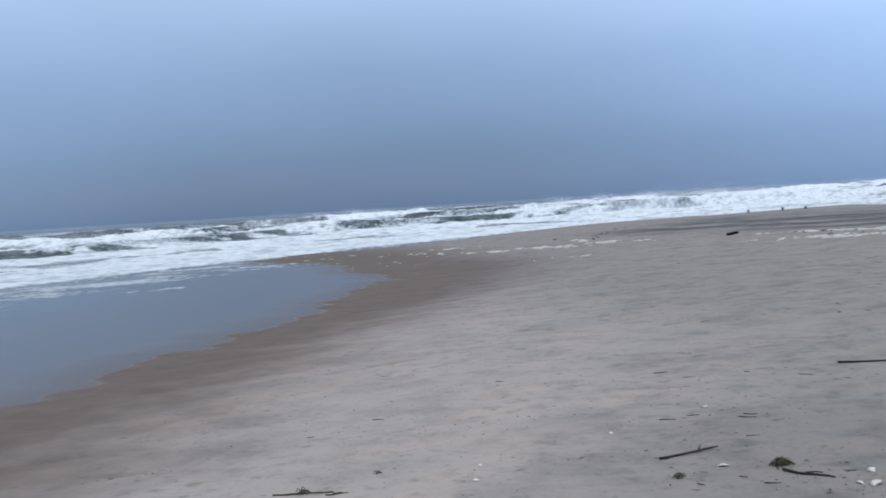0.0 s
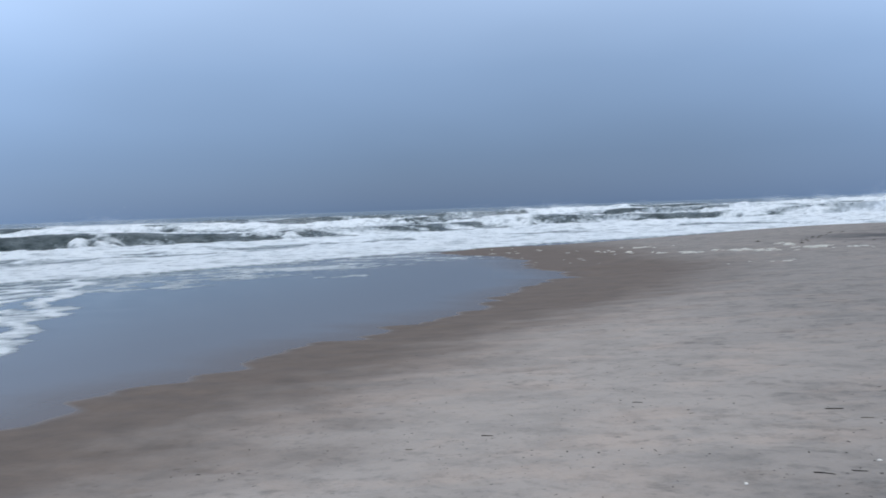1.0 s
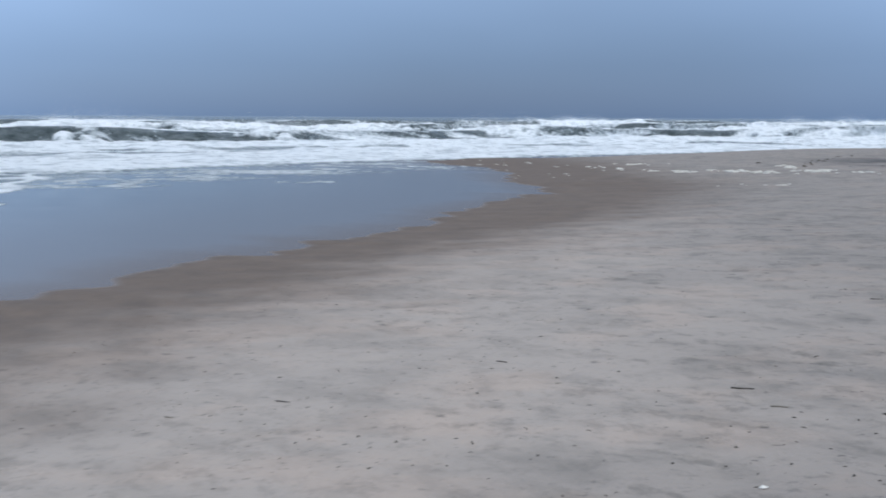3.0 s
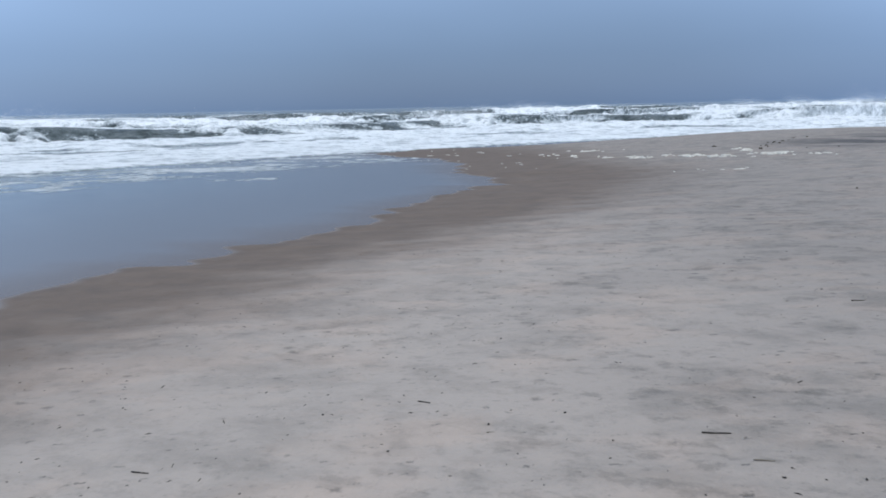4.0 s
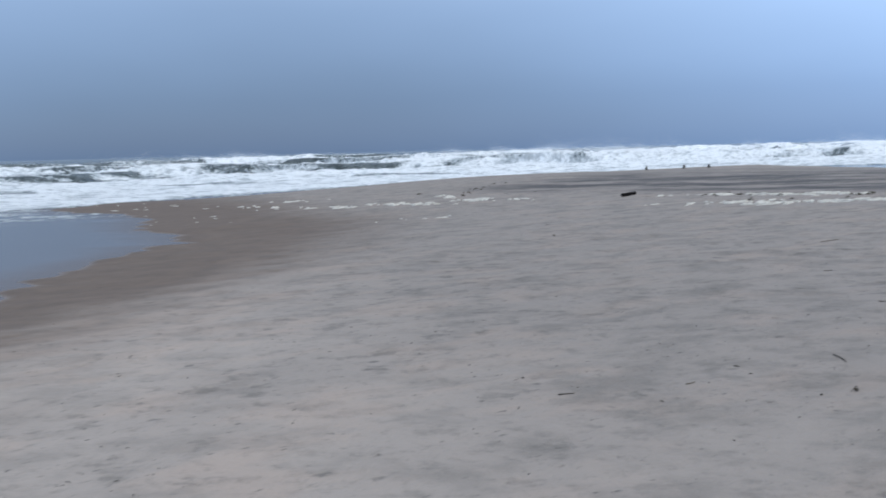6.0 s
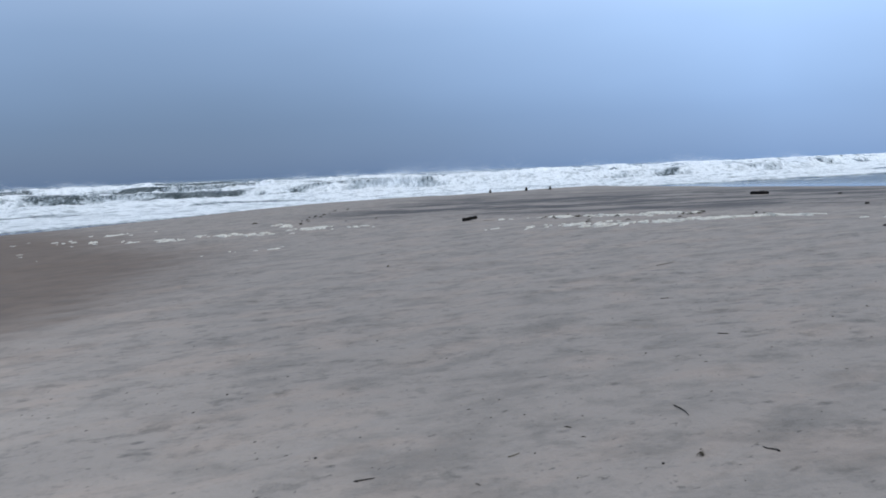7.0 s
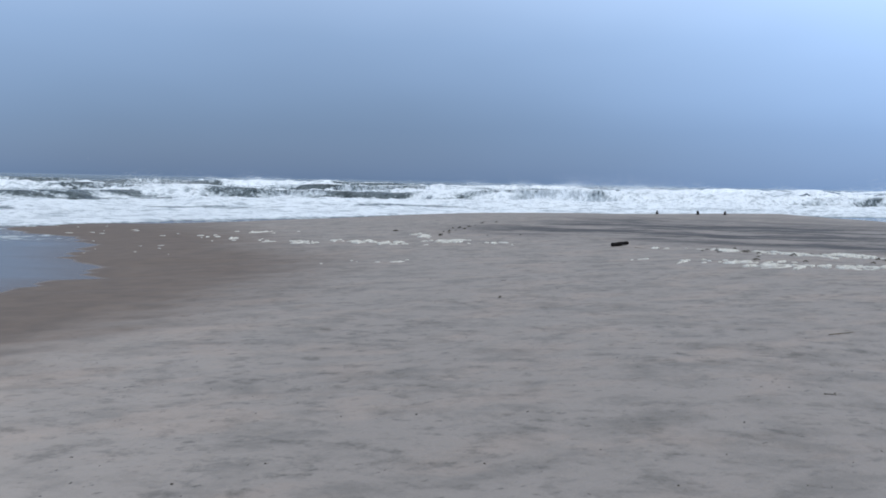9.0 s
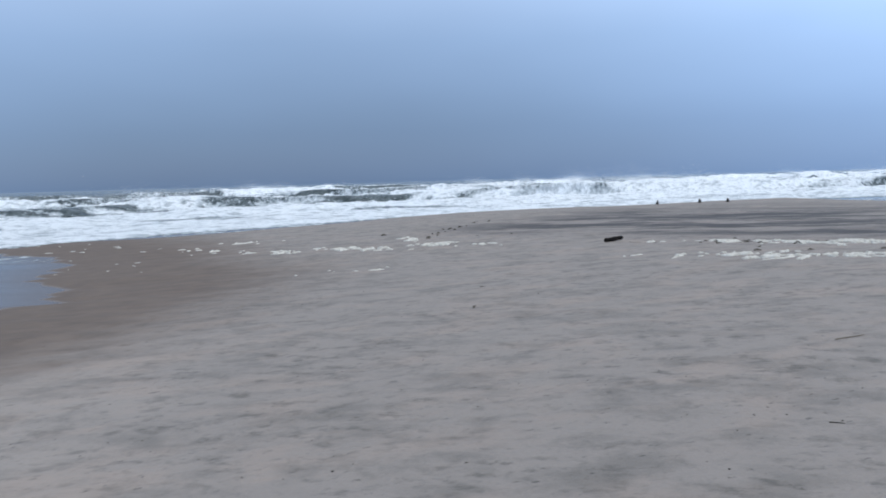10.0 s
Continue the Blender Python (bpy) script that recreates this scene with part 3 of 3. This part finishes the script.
TWIGS_NEAR = [
    (1.81, 4.82, 0.09, -20), (2.23, 6.27, 0.10, -31), (2.18, 6.2, 0.13, -28),
    (2.05, 5.75, 0.09, -6), (3.13, 7.36, 0.12, -33), (1.37, 4.88, 0.08, -15), (2.29, 4.87, 0.06, -4), (2.22, 7.81, 0.09, -4),
    (1.43, 4.93, 0.05, -45), (1.7, 4.98, 0.05, -47), (-0.655, 7.565, 0.10, -8), (0.975, 8.125, 0.06, 6), (0.52, 8.56, 0.09, -26),
]
TWIGS_FAR = [
    (-0.79, 5.54, 0.15, -5), (-0.79, 5.56, 0.06, 11), (-1.21, 7.2, 0.06, -10), (1.64, 6.4, 0.12, -15), (1.85, 6.44, 0.09, -20),
    (3.43, 11.06, 0.10, -8), (9.99, 27.03, 0.28, -44), (10.26, 26.81, 0.24, -69), (6.55, 12.58, 0.09, -60), (7.10, 14.28, 0.08, -40),
    (8.42, 16.39, 0.28, 9), (2.74, 7.71, 0.05, -40), (5.24, 10.38, 0.10, 100), (6.10, 22.05, 0.11, 35), (4.17, 10.95, 0.07, 10),
]
for i, (x, y, length, turn) in enumerate(TWIGS_NEAR + TWIGS_FAR):
    stick(x, y, length, turn, 0.0, 30 + i, REED if i % 4 == 3 else TWIG, 0.08,
          "pale bleached reed stalk lying on the sand" if i % 4 == 3 else "thin dark wet twig lying on the sand")


def chip(x, y, size, seed):
    """A broken bit of bark or wood, flat and angular."""
    rnd = random.Random(seed)
    bm = bmesh.new()
    n = 6
    ring = [(size * rnd.uniform(0.6, 1.0) * math.cos(k * math.tau / n) * 1.3, size * rnd.uniform(0.5, 1.0) * math.sin(k * math.tau / n)) for k in range(n)]
    low = [bm.verts.new((a, b, -0.002)) for a, b in ring]
    top = [bm.verts.new((a * 0.75, b * 0.75, size * rnd.uniform(0.35, 0.7))) for a, b in ring]
    bm.faces.new(low[::-1])
    bm.faces.new(top)
    for k in range(n):
        bm.faces.new((low[k], low[(k + 1) % n], top[(k + 1) % n], top[k]))
    ob = thing("bark_chip", bm, TWIG, slope_turn(x, y, rnd.uniform(0, 360)), "small dark chip of bark on the sand", "bark chip", "bark chips on the sand")
    return ob


CHIPS = [
    (1.88, 8.93), (2.32, 7.74), (2.27, 7.63), (2.43, 7.62), (2.58, 7.61), (2.79, 7.96), (1.57, 8.03), (1.32, 8.39), (1.03, 8.43), (0.94, 8.22),
    (0.89, 7.10), (1.01, 6.89), (1.64, 6.88), (2.01, 6.84), (2.41, 6.86), (2.51, 6.78), (2.17, 6.98), (1.88, 6.94), (0.09, 6.60), (0.24, 6.61),
    (0.12, 6.82), (0.15, 6.89), (0.26, 6.98), (0.40, 7.02), (-0.27, 6.90), (-0.90, 6.92), (-0.98, 7.27), (0.03, 7.04), (0.13, 8.63), (-0.02, 8.38),
    (-0.41, 8.37), (1.79, 11.07), (2.65, 12.95), (1.13, 10.44), (0.50, 7.86), (1.10, 7.70), (4.98, 10.56), (3.26, 11.51), (4.27, 10.92), (5.45, 12.77),
    (5.53, 12.44), (7.15, 14.31), (7.49, 12.49), (7.43, 12.55), (4.56, 13.32), (6.85, 12.46), (3.55, 11.74), (6.70, 20.88), (3.98, 14.39), (6.24, 13.75),
    (3.51, 15.64), (2.36, 16.67), (4.25, 14.40), (0.96, 12.07), (1.78, 11.38), (1.80, 11.13), (5.89, 13.21), (4.73, 10.49), (5.24, 13.42), (3.35, 13.51),
    (5.81, 11.36), (4.47, 11.94), (2.89, 13.28), (5.19, 15.40), (5.78, 12.41), (6.15, 12.61), (1.26, 4.97), (1.94, 5.06), (2.60, 6.26), (2.33, 6.21),
    (0.37, 5.19), (2.04, 4.60), (1.95, 6.36),
]
for i, (x, y) in enumerate(CHIPS):
    chip(x, y, 0.0048 + 0.0052 * ((i * 7) % 5) / 4, 200 + i)
for i, (x, y, size) in enumerate(((12.85, 17.37, 0.06), (16.14, 21.16, 0.09), (13.82, 21.64, 0.07), (19.42, 25.5, 0.10), (6.75, 34.62, 0.07), (6.17, 33.4, 0.06), (7.23, 31.69, 0.05), (8.13, 31.61, 0.05))):
    chip(x, y, 0.65 * size, 300 + i)


def weed_tuft(x, y, size, strands, turn, seed, label="matted tuft of brown dried seaweed on the sand"):
    rnd = random.Random(seed)
    bm = bmesh.new()
    for k in range(strands):
        a, l = rnd.gauss(0, 0.7), size * rnd.uniform(0.5, 1.1)
        ox, oy, up = rnd.gauss(0, 0.15) * size, rnd.gauss(0, 0.13) * size, rnd.uniform(0.05, 0.40) * size
        pts = [(ox + (j / 4 - 0.5) * l * math.cos(a), oy + (j / 4 - 0.5) * l * math.sin(a) + 0.08 * size * math.sin(j * 2 + k), 0.004 + up * math.sin(math.pi * j / 4)) for j in range(5)]
        branch(bm, pts, [0.035 * size * (0.5 + 0.5 * math.sin(math.pi * (j + 0.5) / 5)) for j in range(5)], 4, seed + k)
    return thing("seaweed_tuft", bm, WEED, slope_turn(x, y, turn), label, "seaweed", "seaweed tufts")


weed_tuft(1.99, 5.13, 0.11, 30, -10, 1)
weed_tuft(1.35, 5.08, 0.07, 16, 30, 2)
weed_tuft(-0.54, 5.9, 0.05, 10, 10, 3)
weed_tuft(-1.03, 5.67, 0.10, 8, -20, 4)
weed_tuft(4.94, 10.49, 0.045, 12, 60, 5)
weed_tuft(5.75, 20.26, 0.07, 8, 70, 6)
weed_tuft(4.81, 34.41, 0.15, 12, 0, 7)
for i in range(14):
    t = i / 13
    x = 6.0 + 0.75 * min(t * 2, 1) + 1.4 * max(t * 2 - 1, 0)
    y = 31.9 + 2.8 * min(t * 2, 1) + 2.2 * max(t * 2 - 1, 0)
    rnd = random.Random(400 + i)
    weed_tuft(x + rnd.gauss(0, 0.12), y + rnd.gauss(0, 0.25), rnd.uniform(0.05, 0.13), 7, rnd.uniform(0, 180), 410 + i, "scattered brown seaweed washed up on the berm")


for i in range(22):
    rnd = random.Random(500 + i)
    t = i / 21
    weed_tuft(10.9 + 2.6 * t + rnd.gauss(0, 0.15), 26.3 - 3.5 * t + rnd.gauss(0, 0.35) - (1.9 if i % 3 == 0 else 0.0), rnd.uniform(0.05, 0.15), 6, rnd.uniform(-70, 10), 510 + i, "brown weed scrap tangled in the line of foam")


def shell(x, y, size, turn, seed):
    """A bleached half shell: a ribbed shallow cup, lying hollow side down."""
    bm = bmesh.new()
    rows, cols = 6, 14
    grid = []
    for i in range(rows + 1):
        r = i / rows
        line = []
        for j in range(cols + 1):
            a = math.pi * (0.08 + 0.84 * j / cols)
            rib = 1 + 0.05 * math.cos(j * math.pi)
            line.append(bm.verts.new((size * r * math.cos(a) * 1.05, size * r * math.sin(a) * rib, size * 0.42 * math.sqrt(max(1 - r * r, 0)) * (0.35 + 0.65 * math.sin(a)) + 0.002)))
        grid.append(line)
    for u, v in zip(grid, grid[1:]):
        for j in range(cols):
            bm.faces.new((u[j], u[j + 1], v[j + 1], v[j]))
    bmesh.ops.remove_doubles(bm, verts=bm.verts, dist=0.0005)
    bmesh.ops.solidify(bm, geom=bm.faces[:], thickness=0.0025)
    return thing("seashell", bm, SHELL, slope_turn(x, y, turn), "small bleached white seashell lying on the sand", "shell", "seashells")


SHELLS = [(1.66, 5.2, 0.035), (2.32, 4.6, 0.05), (2.4, 4.82, 0.035), (0.18, 5.78, 0.02), (0.13, 5.49, 0.022), (2.01, 6.66, 0.02), (1.16, 6.21, 0.018), (2.23, 4.67, 0.025), (2.47, 4.69, 0.03)]
for i, (x, y, size) in enumerate(SHELLS):
    shell(x, y, size, 40 * i, i)


def foam_patch(x, y, length, width, turn, seed):
    """A ragged heap of sea foam left on the sand: a low uneven mound with torn edges."""
    rnd = random.Random(seed)
    bm = bmesh.new()
    rings_n, ups = 30, 6
    ph = [rnd.uniform(0, math.tau) for _ in range(6)]
    edge = []
    for j in range(rings_n):
        a = j * math.tau / rings_n
        r = 1 + 0.28 * math.sin(2 * a + ph[0]) + 0.24 * math.sin(3 * a + ph[1]) + 0.22 * math.sin(5 * a + ph[2]) + 0.2 * math.sin(8 * a + ph[3]) + 0.16 * math.sin(11 * a + ph[4])
        edge.append(max(r * rnd.uniform(0.8, 1.2), 0.22))
    tall = min(1.5, 0.35 + 4.5 * width)
    rings = []
    for i in range(ups):
        f = 1 - (i / ups) ** 1.4
        row = []
        for j in range(rings_n):
            a = j * math.tau / rings_n
            h = -0.02 if i == 0 else tall * (0.006 + 0.022 * (i / ups) ** 0.5 * rnd.uniform(0.3, 1.4)) * (0.5 + edge[j] * 0.5)
            row.append(bm.verts.new((0.5 * length * f * edge[j] * math.cos(a), 0.5 * width * f * edge[j] * math.sin(a), h)))
        rings.append(row)
    top = bm.verts.new((0, 0, 0.022 * tall))
    for a, b in zip(rings, rings[1:]):
        for j in range(rings_n):
            bm.faces.new((a[j], a[(j + 1) % rings_n], b[(j + 1) % rings_n], b[j]))
    for j in range(rings_n):
        bm.faces.new((rings[-1][j], rings[-1][(j + 1) % rings_n], top))
    return thing("foam_patch", bm, FOAM, slope_turn(x, y, turn), "patch of cream-white sea foam stranded on the sand", "sea foam", "foam line on the beach")


def foam_run(x0, y0, x1, y1, count, length, width, seed, stray=0.12):
    rnd = random.Random(seed)
    turn = math.degrees(math.atan2(y1 - y0, x1 - x0))
    count = round(0.92 * count)
    for k in range(count):
        t = (k + rnd.uniform(0.0, 1.0)) / count
        foam_patch(x0 + (x1 - x0) * t + rnd.gauss(0, stray), y0 + (y1 - y0) * t + rnd.gauss(0, 2.2 * stray),
                   0.66 * length * math.exp(rnd.gauss(-0.3, 0.7)), 0.54 * width * math.exp(rnd.gauss(-0.1, 0.5)), turn + rnd.gauss(0, 40), seed * 50 + k)


# the two bands by the log, and the broken line beyond
foam_run(11.2, 26.0, 12.4, 24.3, 30, 0.20, 0.17, 1, 0.09)
foam_run(12.2, 24.4, 13.4, 23.0, 34, 0.26, 0.22, 2, 0.10)
foam_run(10.4, 22.7, 11.9, 21.8, 34, 0.22, 0.19, 3, 0.07)
foam_run(11.8, 21.9, 12.9, 21.2, 30, 0.26, 0.21, 4, 0.08)
foam_run(12.8, 21.3, 14.1, 20.3, 26, 0.22, 0.16, 5, 0.08)
foam_run(9.6, 24.0, 11.3, 22.8, 22, 0.20, 0.15, 6, 0.07)
foam_run(9.0, 24.5, 9.3, 24.3, 3, 0.16, 0.10, 16, 0.05)
foam_run(10.0, 26.9, 11.2, 26.1, 8, 0.10, 0.08, 15, 0.06)
foam_run(13.9, 18.8, 14.0, 18.3, 5, 0.15, 0.10, 17, 0.08)
foam_run(3.5, 30.95, 4.3, 30.6, 14, 0.26, 0.30, 7, 0.09)
foam_run(1.8, 32.0, 2.65, 31.5, 12, 0.22, 0.24, 8, 0.12)
foam_run(3.0, 31.7, 3.3, 31.7, 5, 0.20, 0.22, 9, 0.08)
foam_run(4.4, 30.5, 4.8, 30.4, 6, 0.20, 0.18, 18, 0.08)
foam_run(5.75, 30.5, 6.35, 30.05, 12, 0.28, 0.32, 19, 0.12)
foam_run(6.4, 29.9, 7.4, 29.0, 9, 0.17, 0.16, 20, 0.12)
foam_run(5.0, 30.4, 5.6, 29.9, 9, 0.16, 0.18, 21, 0.14)
foam_run(5.2, 32.8, 5.6, 32.1, 6, 0.22, 0.26, 22, 0.14)
foam_run(0.0, 36.9, 1.5, 35.7, 8, 0.18, 0.20, 11, 0.16)
foam_run(0.2, 33.6, 1.1, 32.4, 7, 0.18, 0.22, 10, 0.16)
foam_run(-1.6, 35.4, 0.0, 33.7, 6, 0.16, 0.16, 23, 0.25)
foam_run(3.0, 26.9, 5.0, 26.1, 7, 0.08, 0.08, 12, 0.2)
foam_run(-7.0, 40.1, -2.5, 36.5, 14, 0.26, 0.07, 13, 0.6)
foam_run(-3.0, 33.7, -1.3, 30.6, 9, 0.15, 0.045, 14, 0.6)


def pile_stump(x, y, height, width, lean, seed):
    """The worn head of an old timber pile, standing out of the sand."""
    rnd = random.Random(seed)
    bm = bmesh.new()
    pts = [(0.01 * rnd.gauss(0, 1), 0.01 * rnd.gauss(0, 1), z) for z in (-0.3, 0.0, height * 0.5, height * 0.9, height)]
    branch(bm, pts, [width * 0.55, width * 0.55, width * 0.5, width * 0.44, width * 0.30], 9, seed)
    return thing("pile_stump", bm, PILE, pose(x, y, on_ground(x, y), lean, 0, 30 * seed), "short dark weathered pile stump on the beach crest", "pile stump", "row of stumps")


pile_stump(15.95, 42.9, 0.13, 0.11, 3, 1)
pile_stump(17.45, 42.3, 0.15, 0.11, -2, 2)
pile_stump(18.35, 41.7, 0.13, 0.11, 2, 3)


def litter(count):
    """The countless small bits of wood, weed and grit over the sand, in one mesh."""
    rnd = np.random.default_rng(5)
    x, y = rnd.uniform(-3.0, 10.0, count), 4.3 + rnd.gamma(1.5, 4.0, count)
    near = count // 9
    x[:near], y[:near] = rnd.normal(1.6, 1.1, near), rnd.normal(4.95, 0.35, near)
    clump = fbm(x * 0.8, y * 0.8, 131, 3)
    ok = (clump + 0.12 * rnd.normal(size=count) > 0.44) & (berm(x, y) > POOL + 0.12)
    x, y = x[ok], y[ok]
    z, m = ground_height(x, y), int(ok.sum())
    a, l, w = rnd.uniform(0, math.tau, m), rnd.gamma(2.0, 0.0055, m) + 0.004, rnd.uniform(0.003, 0.007, m)
    corners = np.array([(-1, -1, 0), (1, -0.6, 0), (0.9, 0.8, 0), (-0.8, 1, 0), (0, 0, 1)], float)
    px, py = corners[:, 0][None] * l[:, None], corners[:, 1][None] * w[:, None]
    co = np.stack([x[:, None] + px * np.cos(a)[:, None] - py * np.sin(a)[:, None], y[:, None] + px * np.sin(a)[:, None] + py * np.cos(a)[:, None], z[:, None] - 0.003 + corners[:, 2][None] * (0.004 + 0.6 * w[:, None])], -1)
    tri = np.arange(m)[:, None, None] * 5 + np.array([(0, 1, 4), (1, 2, 4), (2, 3, 4), (3, 0, 4)])[None]
    me = bpy.data.meshes.new("beach_litter")
    me.from_pydata(co.reshape(-1, 3).tolist(), [], tri.reshape(-1, 3).tolist())
    me.materials.append(TWIG)
    return tagged(new("beach_litter", me), "small dark bits of wood and weed scattered over the sand", "beach litter", kind="stuff")


litter(2200)
